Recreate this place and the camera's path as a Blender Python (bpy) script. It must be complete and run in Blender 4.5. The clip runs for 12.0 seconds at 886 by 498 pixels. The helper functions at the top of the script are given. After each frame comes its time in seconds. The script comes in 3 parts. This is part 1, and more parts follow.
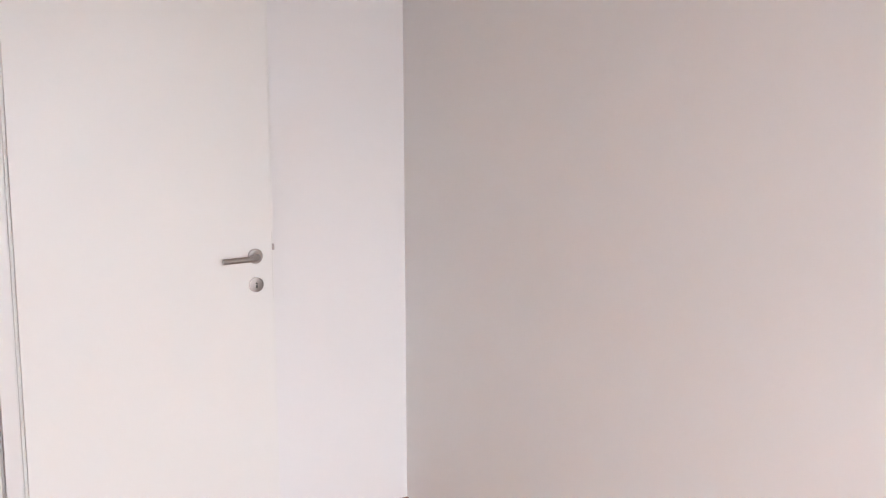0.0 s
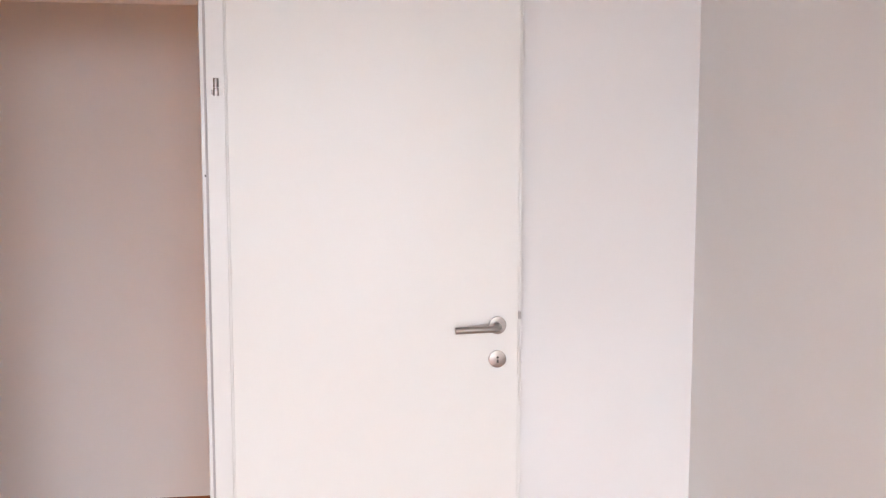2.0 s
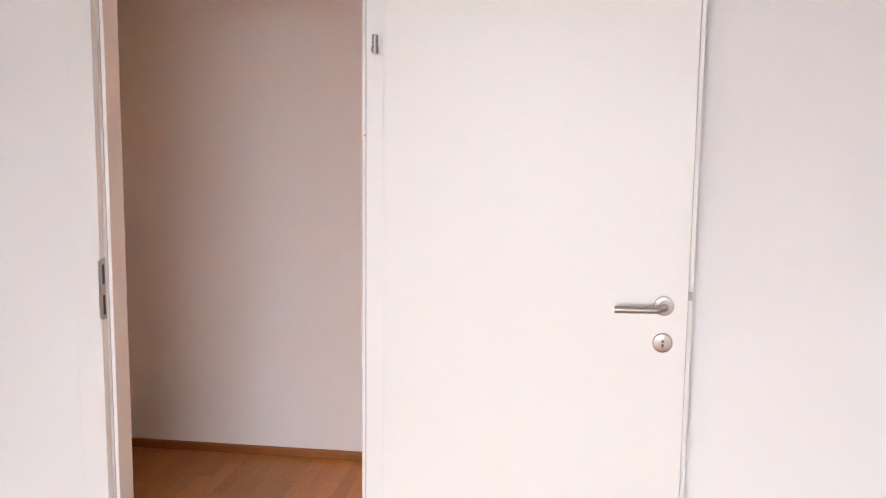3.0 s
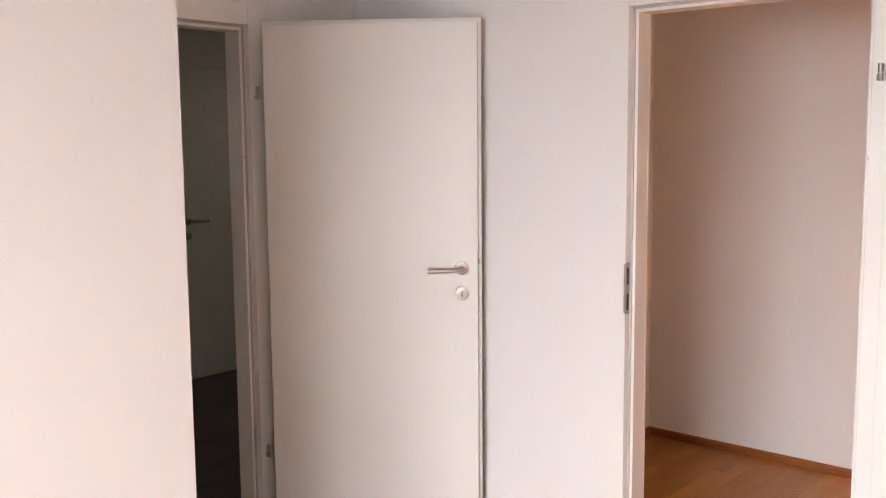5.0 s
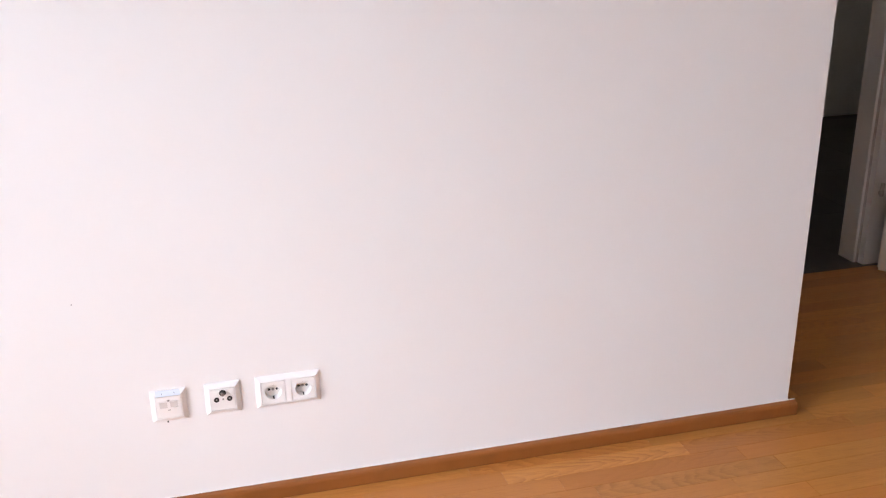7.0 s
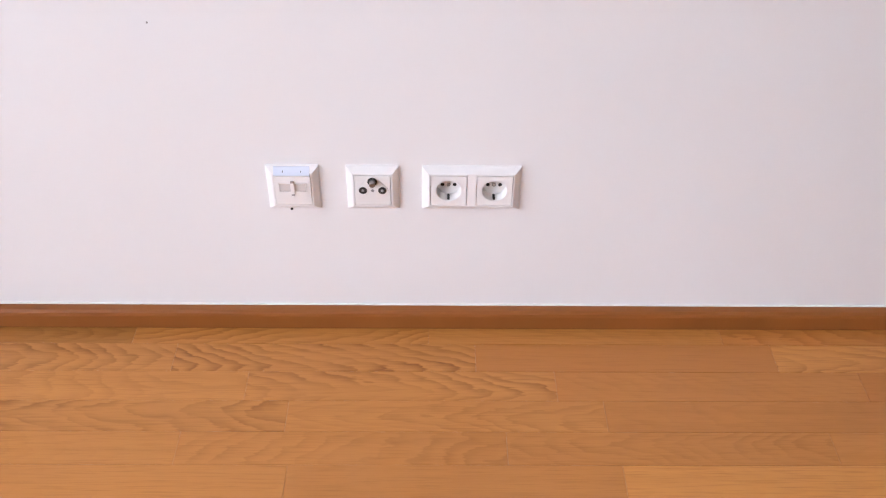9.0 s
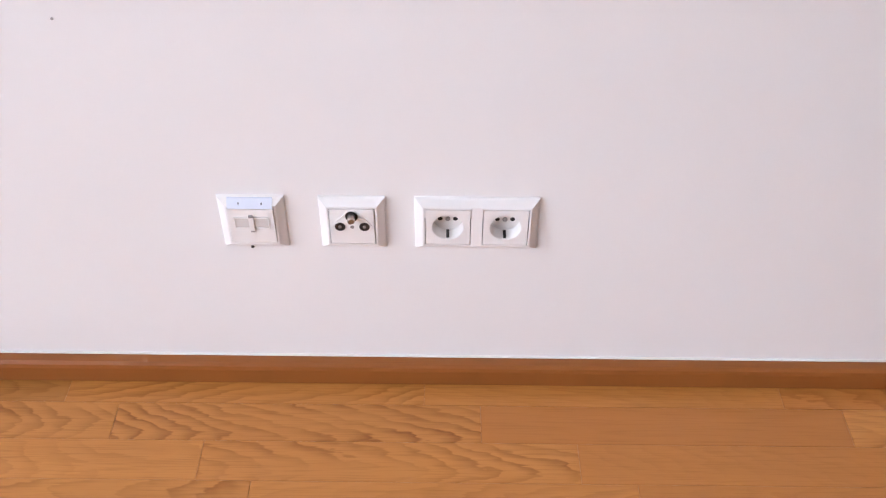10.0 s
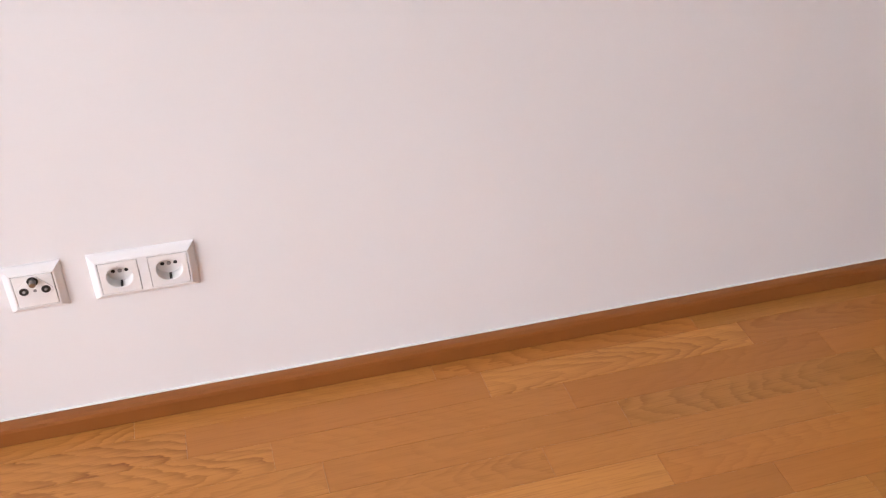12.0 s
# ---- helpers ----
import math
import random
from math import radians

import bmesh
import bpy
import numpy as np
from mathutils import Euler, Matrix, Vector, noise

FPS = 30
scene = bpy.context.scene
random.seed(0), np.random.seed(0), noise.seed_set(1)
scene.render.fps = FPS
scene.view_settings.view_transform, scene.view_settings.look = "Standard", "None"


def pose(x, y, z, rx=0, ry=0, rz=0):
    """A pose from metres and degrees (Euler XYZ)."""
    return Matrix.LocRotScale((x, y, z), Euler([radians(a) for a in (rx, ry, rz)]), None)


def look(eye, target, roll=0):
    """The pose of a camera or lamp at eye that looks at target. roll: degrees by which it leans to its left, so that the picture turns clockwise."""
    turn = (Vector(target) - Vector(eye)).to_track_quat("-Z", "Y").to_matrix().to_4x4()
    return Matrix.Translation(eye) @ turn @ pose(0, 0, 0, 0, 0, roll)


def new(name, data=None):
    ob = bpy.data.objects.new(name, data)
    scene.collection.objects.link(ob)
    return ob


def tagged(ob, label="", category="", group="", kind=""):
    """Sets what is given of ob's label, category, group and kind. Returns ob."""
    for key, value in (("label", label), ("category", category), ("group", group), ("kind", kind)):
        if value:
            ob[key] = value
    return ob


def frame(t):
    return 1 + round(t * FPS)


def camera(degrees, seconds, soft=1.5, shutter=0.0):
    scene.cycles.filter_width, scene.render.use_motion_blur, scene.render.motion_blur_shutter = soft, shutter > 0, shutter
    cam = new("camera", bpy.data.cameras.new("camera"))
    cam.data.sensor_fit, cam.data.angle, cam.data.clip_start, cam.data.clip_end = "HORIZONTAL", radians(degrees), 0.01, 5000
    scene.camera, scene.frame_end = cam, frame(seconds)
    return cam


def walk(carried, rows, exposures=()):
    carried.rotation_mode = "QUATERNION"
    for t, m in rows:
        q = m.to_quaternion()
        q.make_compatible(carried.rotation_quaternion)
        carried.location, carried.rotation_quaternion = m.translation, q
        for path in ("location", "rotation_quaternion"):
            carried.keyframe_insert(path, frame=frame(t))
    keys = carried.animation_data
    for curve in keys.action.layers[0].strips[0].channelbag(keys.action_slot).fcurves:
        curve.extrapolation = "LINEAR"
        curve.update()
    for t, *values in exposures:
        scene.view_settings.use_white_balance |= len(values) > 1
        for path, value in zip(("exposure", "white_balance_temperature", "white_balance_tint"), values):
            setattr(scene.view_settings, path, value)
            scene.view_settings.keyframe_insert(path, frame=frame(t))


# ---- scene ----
cam = camera(49.6, 12.0, 1.2)
EXPOSURES = [(0, -1.03, 6800, 18), (1.5, -0.93, 6900, 19), (2.5, -0.84, 6850, 18), (4.5, -0.68, 7250, 19), (5.5, -0.68, 7100, 18), (6.5, -1.02, 6900, 20), (7, -1.28, 6600, 19), (9.5, -1.5, 6400, 20), (11, -1.55, 6400, 20), (12, -1.47, 6850, 21)]
PATH = [
    (0, (-1.806, -3.259, 1.553), (-0.777, -1.566, 1.286), -0.2),
    (0.5, (-1.765, -3.131, 1.603), (-0.871, -1.352, 1.411), -0.1),
    (0.8, (-1.694, -3.075, 1.625), (-0.879, -1.252, 1.518), 0.1),
    (1, (-1.623, -3.026, 1.64), (-0.861, -1.177, 1.595), -0.5),
    (1.5, (-1.432, -2.929, 1.622), (-0.872, -1.01, 1.583), -0.3),
    (2, (-1.208, -2.831, 1.588), (-0.92, -0.861, 1.39), 0.0),
    (2.5, (-1.013, -2.703, 1.541), (-1.004, -0.719, 1.283), 0.3),
    (2.7, (-0.958, -2.663, 1.552), (-1.062, -0.685, 1.277), 0.5),
    (4.3, (-0.583, -2.823, 1.631), (-1.604, -1.11, 1.47), 0.2),
    (4.5, (-0.577, -2.884, 1.622), (-1.685, -1.227, 1.457), -0.1),
    (4.9, (-0.556, -2.989, 1.603), (-1.82, -1.453, 1.393), -0.4),
    (5, (-0.555, -2.987, 1.606), (-1.86, -1.49, 1.369), -0.5),
    (5.5, (-0.571, -2.996, 1.545), (-2.056, -1.7, 1.207), -0.7),
    (6, (-0.57, -3.038, 1.527), (-2.201, -1.991, 1.035), -0.1),
    (6.5, (-0.64, -3.054, 1.442), (-2.385, -2.288, 0.835), -0.1),
    (7, (-0.683, -3.037, 1.405), (-2.498, -2.575, 0.702), -1.0),
    (7.5, (-0.836, -3.085, 1.346), (-2.658, -2.852, 0.556), -1.0),
    (7.7, (-0.931, -3.098, 1.321), (-2.74, -2.898, 0.49), -0.9),
    (9.3, (-1.668, -2.934, 1.141), (-3.153, -2.949, -0.199), 0.4),
    (9.5, (-1.741, -2.928, 1.115), (-3.218, -2.959, -0.234), 0.2),
    (10, (-1.852, -2.937, 1.07), (-3.325, -2.944, -0.283), 0.4),
    (10.5, (-1.884, -2.942, 1.06), (-3.361, -2.942, -0.288), 0.2),
    (11, (-1.852, -2.926, 1.092), (-3.343, -2.924, -0.241), -1.5),
    (11.5, (-1.724, -2.872, 1.128), (-3.259, -2.737, -0.147), -1.7),
    (12, (-1.552, -2.799, 1.178), (-3.083, -2.336, -0.023), 1.1),
]
walk(cam, [(t, look(eye, target, roll)) for t, eye, target, roll in PATH],
     exposures=EXPOSURES)

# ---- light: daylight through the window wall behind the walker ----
world = bpy.data.worlds.new("daylight")
scene.world = world
world.use_nodes = True
sky = world.node_tree.nodes.new("ShaderNodeTexSky")
sky.sky_type, sky.sun_disc = "NISHITA", False
sky.sun_elevation, sky.sun_rotation = radians(45), radians(300)
world.node_tree.links.new(sky.outputs[0], world.node_tree.nodes["Background"].inputs[0])
world.node_tree.nodes["Background"].inputs[1].default_value = 0.04

SOUTH = -4.35
WIN = (-2.45, -0.35, 0.08, 2.28)      # x0, x1, z0, z1 of the window opening


def area_lamp(name, loc, target, sx, sy, power, color):
    data = bpy.data.lights.new(name, "AREA")
    data.shape, data.size, data.size_y, data.energy, data.color = "RECTANGLE", sx, sy, power, color
    ob = new(name, data)
    ob.matrix_world = look(loc, target)
    return ob


area_lamp("sky_daylight", (-1.4, -12.3, 4.6), (-1.4, SOUTH, 1.2), 24.0, 8.8, 15000, (0.82, 0.90, 1.0))
# added warm fill, out of view, that brightens and tints the hall
area_lamp("hall_warm_fill", (4.5, 0.82, 4.2), (1.0, 0.82, 0.0), 1.4, 1.4, 3700, (1.0, 0.73, 0.38))
# added weak fill that lifts the dark room, no known source
area_lamp("dark_room_fill", (-4.3, 2.7, 2.0), (-5.9, 0.7, 1.0), 0.8, 0.8, 8, (1.0, 0.86, 0.64))


# ---- materials ----
def material(name):
    m = bpy.data.materials.new(name)
    m.use_nodes = True
    return m, m.node_tree, m.node_tree.nodes["Principled BSDF"]


def node(tree, kind, **values):
    n = tree.nodes.new(kind)
    for key, value in values.items():
        n.inputs[key].default_value = value
    return n


def mixed(tree, fac, a, b):
    n = tree.nodes.new("ShaderNodeMix")
    n.data_type = "RGBA"
    if fac is not None:
        tree.links.new(fac, n.inputs[0])
    for socket, v in ((n.inputs[6], a), (n.inputs[7], b)):
        if isinstance(v, tuple):
            socket.default_value = (*v, 1)
        else:
            tree.links.new(v, socket)
    return n


def ramp(tree, source, lo, hi):
    n = tree.nodes.new("ShaderNodeMapRange")
    n.inputs[1].default_value, n.inputs[2].default_value = lo, hi
    tree.links.new(source, n.inputs[0])
    return n.outputs[0]


def painted(name, base, other, rough, grain, bump, blotch=0.7):
    m, tree, bsdf = material(name)
    geo = tree.nodes.new("ShaderNodeNewGeometry")
    big = node(tree, "ShaderNodeTexNoise", Scale=blotch, Detail=4.0)
    fine = node(tree, "ShaderNodeTexNoise", Scale=grain, Detail=3.0)
    for n in (big, fine):
        tree.links.new(geo.outputs["Position"], n.inputs["Vector"])
    c = mixed(tree, ramp(tree, big.outputs[0], 0.35, 0.65), base, other)
    tree.links.new(c.outputs[2], bsdf.inputs["Base Color"])
    b = node(tree, "ShaderNodeBump", Strength=bump, Distance=0.001)
    tree.links.new(fine.outputs[0], b.inputs["Height"])
    tree.links.new(b.outputs[0], bsdf.inputs["Normal"])
    bsdf.inputs["Roughness"].default_value = rough
    return m


def plain(name, color, rough=0.5, metal=0.0):
    m, tree, bsdf = material(name)
    bsdf.inputs["Base Color"].default_value = (*color, 1)
    bsdf.inputs["Roughness"].default_value, bsdf.inputs["Metallic"].default_value = rough, metal
    return m


def brushed_steel():
    m, tree, bsdf = material("brushed_steel")
    tex = tree.nodes.new("ShaderNodeTexCoord")
    mp = tree.nodes.new("ShaderNodeMapping")
    mp.inputs["Scale"].default_value = (40, 900, 900)
    n = node(tree, "ShaderNodeTexNoise", Scale=1.0, Detail=2.0)
    tree.links.new(tex.outputs["Object"], mp.inputs[0])
    tree.links.new(mp.outputs[0], n.inputs["Vector"])
    c = mixed(tree, n.outputs[0], (0.34, 0.31, 0.285), (0.46, 0.43, 0.40))
    tree.links.new(c.outputs[2], bsdf.inputs["Base Color"])
    bsdf.inputs["Metallic"].default_value = 1.0
    r = tree.nodes.new("ShaderNodeMapRange")
    r.inputs[3].default_value, r.inputs[4].default_value = 0.26, 0.42
    tree.links.new(n.outputs[0], r.inputs[0])
    tree.links.new(r.outputs[0], bsdf.inputs["Roughness"])
    return m


STRIP, ROW0 = 0.0632, -2.6930        # width of a parquet strip, and a joint line beside the socket wall


def oak(name, island, light=(0.50, 0.210, 0.050), dark=(0.21, 0.068, 0.012), vary=1.0, rough=0.32, flame=1.0):
    """Lacquered wood, grain along y; each piece gets its own cut of the grain: flamed, half flamed or plain."""
    m, tree, bsdf = material(name)
    geo = tree.nodes.new("ShaderNodeNewGeometry")
    if island:
        rnd = geo.outputs["Random Per Island"]
    else:
        info = tree.nodes.new("ShaderNodeObjectInfo")
        rnd = info.outputs["Random"]
        own = tree.nodes.new("ShaderNodeSeparateColor")
        tree.links.new(info.outputs["Color"], own.inputs[0])

    def sums(op, a, b, c=None):
        n = tree.nodes.new("ShaderNodeMath")
        n.operation = op
        for socket, v in zip(n.inputs, (a, b, c)):
            if isinstance(v, (int, float)):
                socket.default_value = v
            elif v is not None:
                tree.links.new(v, socket)
        return n.outputs[0]

    def lot(factor):
        """Another random number of the same piece."""
        return sums("FRACT", sums("MULTIPLY", rnd, factor), 0.0)

    comb = tree.nodes.new("ShaderNodeCombineXYZ")
    for k, f in enumerate((37.0, 91.0, 53.0)):
        tree.links.new(sums("MULTIPLY", rnd, f), comb.inputs[k])
    add = tree.nodes.new("ShaderNodeVectorMath")
    add.operation = "ADD"
    tree.links.new(geo.outputs["Position"], add.inputs[0])
    tree.links.new(comb.outputs[0], add.inputs[1])
    split = tree.nodes.new("ShaderNodeSeparateXYZ")
    tree.links.new(geo.outputs["Position"], split.inputs[0])

    def stretched(sx, sy, scale, detail, distortion=0.0):
        mp = tree.nodes.new("ShaderNodeMapping")
        mp.inputs["Scale"].default_value = (sx, sy, 1.0)
        tree.links.new(add.outputs[0], mp.inputs[0])
        n = node(tree, "ShaderNodeTexNoise", Scale=scale, Detail=detail, Distortion=distortion)
        tree.links.new(mp.outputs[0], n.inputs["Vector"])
        return n.outputs[0]

    # year rings cut flat: arches across the strip, one behind the other along it
    across = sums("SUBTRACT", sums("FRACT", sums("MULTIPLY_ADD", split.outputs[0], 1 / STRIP, -ROW0 / STRIP), 0.0), 0.5)
    off = sums("SUBTRACT", across, sums("MULTIPLY_ADD", lot(17.3), 0.9, -0.45))
    arch = sums("MULTIPLY", sums("SQRT", sums("MULTIPLY_ADD", off, off, 0.012), 0.0), sums("MULTIPLY_ADD", lot(29.1), 3.0, 0.9))
    way = sums("SUBTRACT", sums("MULTIPLY", sums("GREATER_THAN", lot(41.7), 0.5), 2.0), 1.0)
    pitch = sums("MULTIPLY_ADD", lot(11.9), 10.0, 13.0)
    along = sums("MULTIPLY", sums("MULTIPLY", split.outputs[1], pitch), way)
    wobble = sums("MULTIPLY_ADD", stretched(38.0, 16.0, 1.0, 2.0, 0.4), 1.5, sums("MULTIPLY", stretched(7.0, 3.0, 1.0, 1.0), 6.0))
    wobble = sums("MULTIPLY_ADD", stretched(260.0, 22.0, 1.0, 2.0), 0.55, wobble)
    phase = sums("FRACT", sums("ADD", sums("ADD", along, arch), wobble), 0.0)
    # late wood: a crisp edge on one side, fading out on the other
    rise = ramp(tree, phase, 0.15, 0.86)
    fall = sums("SUBTRACT", 1.0, ramp(tree, phase, 0.92, 1.0))
    ring = sums("MULTIPLY", sums("POWER", rise, 1.6), fall)
    broken = ramp(tree, stretched(22.0, 3.0, 1.0, 2.0), 0.30, 0.60)
    share = ramp(tree, lot(7.7), 0.45, 0.95) if island else own.outputs[0]
    lines = sums("MULTIPLY", sums("MULTIPLY", ring, broken), sums("MULTIPLY_ADD", share, 0.86 * flame, 0.08 * flame))
    pores = ramp(tree, stretched(520.0, 14.0, 1.0, 3.0), 0.50, 0.80)
    streak = ramp(tree, stretched(60.0, 1.8, 1.0, 4.0), 0.28, 0.74)
    cloud = ramp(tree, stretched(9.0, 2.6, 1.0, 2.0), 0.30, 0.70)
    tone = mixed(tree, sums("MULTIPLY_ADD", streak, 0.6, sums("MULTIPLY", cloud, 0.4)), light, tuple(0.70 * a + 0.30 * b for a, b in zip(light, dark)))
    grain = mixed(tree, lines, tone.outputs[2], dark)
    pored = mixed(tree, sums("MULTIPLY", pores, 0.42), grain.outputs[2], tuple(0.8 * c for c in dark))
    # some strips are redder and deeper than their neighbours
    red = sums("MULTIPLY", ramp(tree, lot(61.3), 0.45, 1.0) if island else own.outputs[1], 0.6 * vary)
    deep = mixed(tree, red, pored.outputs[2], tuple(k * (0.55 * a + 0.45 * b) for a, b, k in zip(light, dark, (1.08, 0.92, 0.9))))
    hsv = tree.nodes.new("ShaderNodeHueSaturation")
    vr = tree.nodes.new("ShaderNodeMapRange")
    vr.inputs[3].default_value, vr.inputs[4].default_value = 1 - 0.16 * vary, 1 + 0.16 * vary
    tree.links.new(rnd if island else own.outputs[2], vr.inputs[0])
    tree.links.new(vr.outputs[0], hsv.inputs["Value"])
    tree.links.new(deep.outputs[2], hsv.inputs["Color"])
    tree.links.new(hsv.outputs[0], bsdf.inputs["Base Color"])
    b = node(tree, "ShaderNodeBump", Strength=0.08, Distance=0.0006)
    tree.links.new(pores, b.inputs["Height"])
    tree.links.new(b.outputs[0], bsdf.inputs["Normal"])
    bsdf.inputs["Specular IOR Level"].default_value = 0.35
    tree.links.new(sums("MULTIPLY_ADD", cloud, 0.08, rough - 0.04), bsdf.inputs["Roughness"])
    return m


WALL = painted("white_wall_paint", (0.80, 0.79, 0.775), (0.778, 0.764, 0.742), 0.75, 420.0, 0.08)
CEIL = painted("ceiling_paint", (0.82, 0.815, 0.80), (0.80, 0.795, 0.78), 0.85, 300.0, 0.2)
LACQUER = painted("white_door_lacquer", (0.79, 0.785, 0.745), (0.78, 0.775, 0.735), 0.38, 160.0, 0.05, 1.2)
FRAMEPAINT = painted("white_frame_lacquer", (0.80, 0.792, 0.76), (0.785, 0.778, 0.745), 0.35, 160.0, 0.04, 1.5)
TILE = painted("dark_grey_tile", (0.105, 0.096, 0.086), (0.085, 0.078, 0.07), 0.45, 90.0, 0.2, 2.0)
GROUT = plain("tile_grout", (0.035, 0.033, 0.03), 0.9)
STEEL = brushed_steel()
DARK = plain("dark_hole", (0.012, 0.011, 0.010), 0.6)
SEAL_AND_SHADE = plain("grey_seal_and_seam_shade", (0.50, 0.47, 0.45), 0.7)
PLASTIC = plain("white_switch_plastic", (0.82, 0.81, 0.79), 0.28)
INSERT = plain("warm_white_insert_plastic", (0.80, 0.785, 0.76), 0.32)
# insert plastic darkened by the shade between the port rims
SHUTTER_SHADED = plain("shaded_shutter_plastic", (0.62, 0.59, 0.56), 0.35)
STRIPMAT = plain("pale_blue_label_strip", (0.70, 0.76, 0.86), 0.2)
PORT = plain("grey_port_plastic", (0.30, 0.28, 0.27), 0.35)
PORT_DARK = plain("dark_metal", (0.05, 0.048, 0.045), 0.4, 0.6)
SUBFLOOR = plain("dark_floor_joint", (0.24, 0.10, 0.03), 0.8)
OAK_PIECE = oak("oak_parquet", False)
OAK_FIELD = oak("oak_parquet_field", True)
SKIRT = oak("beech_skirting", True, (0.27, 0.088, 0.020), (0.215, 0.068, 0.015), 0.2, 0.38, 0.0)
GAP_SHADE = plain("gap_shade", (0.05, 0.025, 0.012), 0.9)
CAULK = plain("white_caulk_line", (0.80, 0.79, 0.77), 0.7)
GLASS = plain("window_glass", (1, 1, 1), 0.0)
GLASS.node_tree.nodes["Principled BSDF"].inputs["Transmission Weight"].default_value = 1.0


# ---- mesh helpers ----
def box(bm, x0, x1, y0, y1, z0, z1, bevel=0.0):
    vs = [bm.verts.new((x, y, z)) for x in (x0, x1) for y in (y0, y1) for z in (z0, z1)]
    faces = [bm.faces.new([vs[i] for i in f]) for f in
             ((0, 1, 3, 2), (4, 6, 7, 5), (0, 4, 5, 1), (2, 3, 7, 6), (0, 2, 6, 4), (1, 5, 7, 3))]
    if bevel:
        edges = list({e for f in faces for e in f.edges})
        bmesh.ops.bevel(bm, geom=edges, offset=bevel, segments=2, profile=0.5, affect="EDGES")
    return bm


def tube(bm, centers, radius, sides=20):
    """A round bar along a line of points, closed at both ends."""
    rings = []
    pts = [Vector(p) for p in centers]
    for i, p in enumerate(pts):
        way = (pts[min(i + 1, len(pts) - 1)] - pts[max(i - 1, 0)]).normalized()
        q = way.to_track_quat("Z", "Y")
        rings.append([bm.verts.new(p + q @ Vector((radius * math.cos(a), radius * math.sin(a), 0)))
                      for a in (2 * math.pi * k / sides for k in range(sides))])
    for a, b in zip(rings, rings[1:]):
        for k in range(sides):
            bm.faces.new((a[k], a[(k + 1) % sides], b[(k + 1) % sides], b[k]))
    bm.faces.new(rings[0][::-1])
    bm.faces.new(rings[-1])
    return bm


def lathe(bm, profile, center, axis, sides=32, cap=True):
    """Profile of (radius, height) turned about the axis."""
    q = Vector(axis).to_track_quat("Z", "Y")
    rings = [[bm.verts.new(Vector(center) + q @ Vector((r * math.cos(a), r * math.sin(a), h)))
              for a in (2 * math.pi * k / sides for k in range(sides))] for r, h in profile]
    for a, b in zip(rings, rings[1:]):
        for k in range(sides):
            bm.faces.new((a[k], a[(k + 1) % sides], b[(k + 1) % sides], b[k]))
    if cap:
        bm.faces.new(rings[-1])
    return bm


def mesh_of(name, bm, mat, smooth=False):
    bmesh.ops.recalc_face_normals(bm, faces=bm.faces)
    me = bpy.data.meshes.new(name)
    bm.to_mesh(me)
    bm.free()
    me.materials.append(mat)
    if smooth:
        me.set_sharp_from_angle(angle=radians(35))
        me.polygons.foreach_set("use_smooth", [True] * len(me.polygons))
    return me


def part(name, bm, mat, parent=None, label="", smooth=False):
    ob = new(name, mesh_of(name, bm, mat, smooth))
    ob.parent = parent
    if label:
        tagged(ob, label)
    return ob


def structure(name, bm, mat, label, category):
    return tagged(part(name, bm, mat), label, category, kind="structure")


B = bmesh.new
H = 2.55
CX, CY = -2.75, -1.515         # socket wall and its free corner
BX = -3.665                    # wall of the second doorway
HALL_Y, HALL_W = 1.515, -3.02
FAR_X = -5.90

# ---- walls, floors and ceilings ----
A0, A1, ATOP = -2.300, -1.462, 2.055     # rough opening of the first doorway
B0, B1 = -1.425, -0.573                  # rough opening of the second doorway
bm = B()
box(bm, BX, A0, 0, 0.10, 0, H)
box(bm, A1, 0.1, 0, 0.10, 0, H)
box(bm, A0, A1, 0, 0.10, ATOP, H)
structure("wall_north", bm, WALL, "white painted wall with an open doorway", "wall")
structure("wall_east", box(B(), 0, 0.12, SOUTH - 0.2, -0.0, 0, H), WALL, "plain white painted wall", "wall")
SOCKET_Y, PZ = -2.900, 0.291
ya, yb, za, zb = SOCKET_Y - 0.066, SOCKET_Y + 0.066, PZ - 0.028, PZ + 0.028
bm = B()
box(bm, CX - 0.10, CX, SOUTH - 0.2, ya, 0, H)
box(bm, CX - 0.10, CX, yb, CY, 0, H)
box(bm, CX - 0.10, CX, ya, yb, 0, za)
box(bm, CX - 0.10, CX, ya, yb, zb, H)
box(bm, CX - 0.10, CX - 0.04, ya, yb, za, zb)
structure("wall_west", bm, WALL,
          "white painted wall with sockets above wooden skirting", "wall")
structure("wall_niche", box(B(), BX, CX - 0.10, CY - 0.10, CY, 0, H), WALL, "white painted return wall of the niche", "wall")
bm = B()
box(bm, BX - 0.10, BX, CY - 0.10, B0, 0, H)
box(bm, BX - 0.10, BX, B1, 0.10, 0, H)
box(bm, BX - 0.10, BX, B0, B1, ATOP, H)
structure("wall_niche_end", bm, WALL, "white painted wall with a doorway to a dark room", "wall")
x0, x1, z0, z1 = WIN
bm = B()
box(bm, CX, x0, SOUTH - 0.2, SOUTH, 0, H)
box(bm, x1, 0, SOUTH - 0.2, SOUTH, 0, H)
box(bm, x0, x1, SOUTH - 0.2, SOUTH, 0, z0)
box(bm, x0, x1, SOUTH - 0.2, SOUTH, z1, H)
structure("wall_south", bm, WALL, "white painted window wall", "wall")
structure("wall_hall_back", box(B(), HALL_W, 2.0, HALL_Y, HALL_Y + 0.1, 0, H), WALL, "white painted hall wall above wooden skirting", "wall")
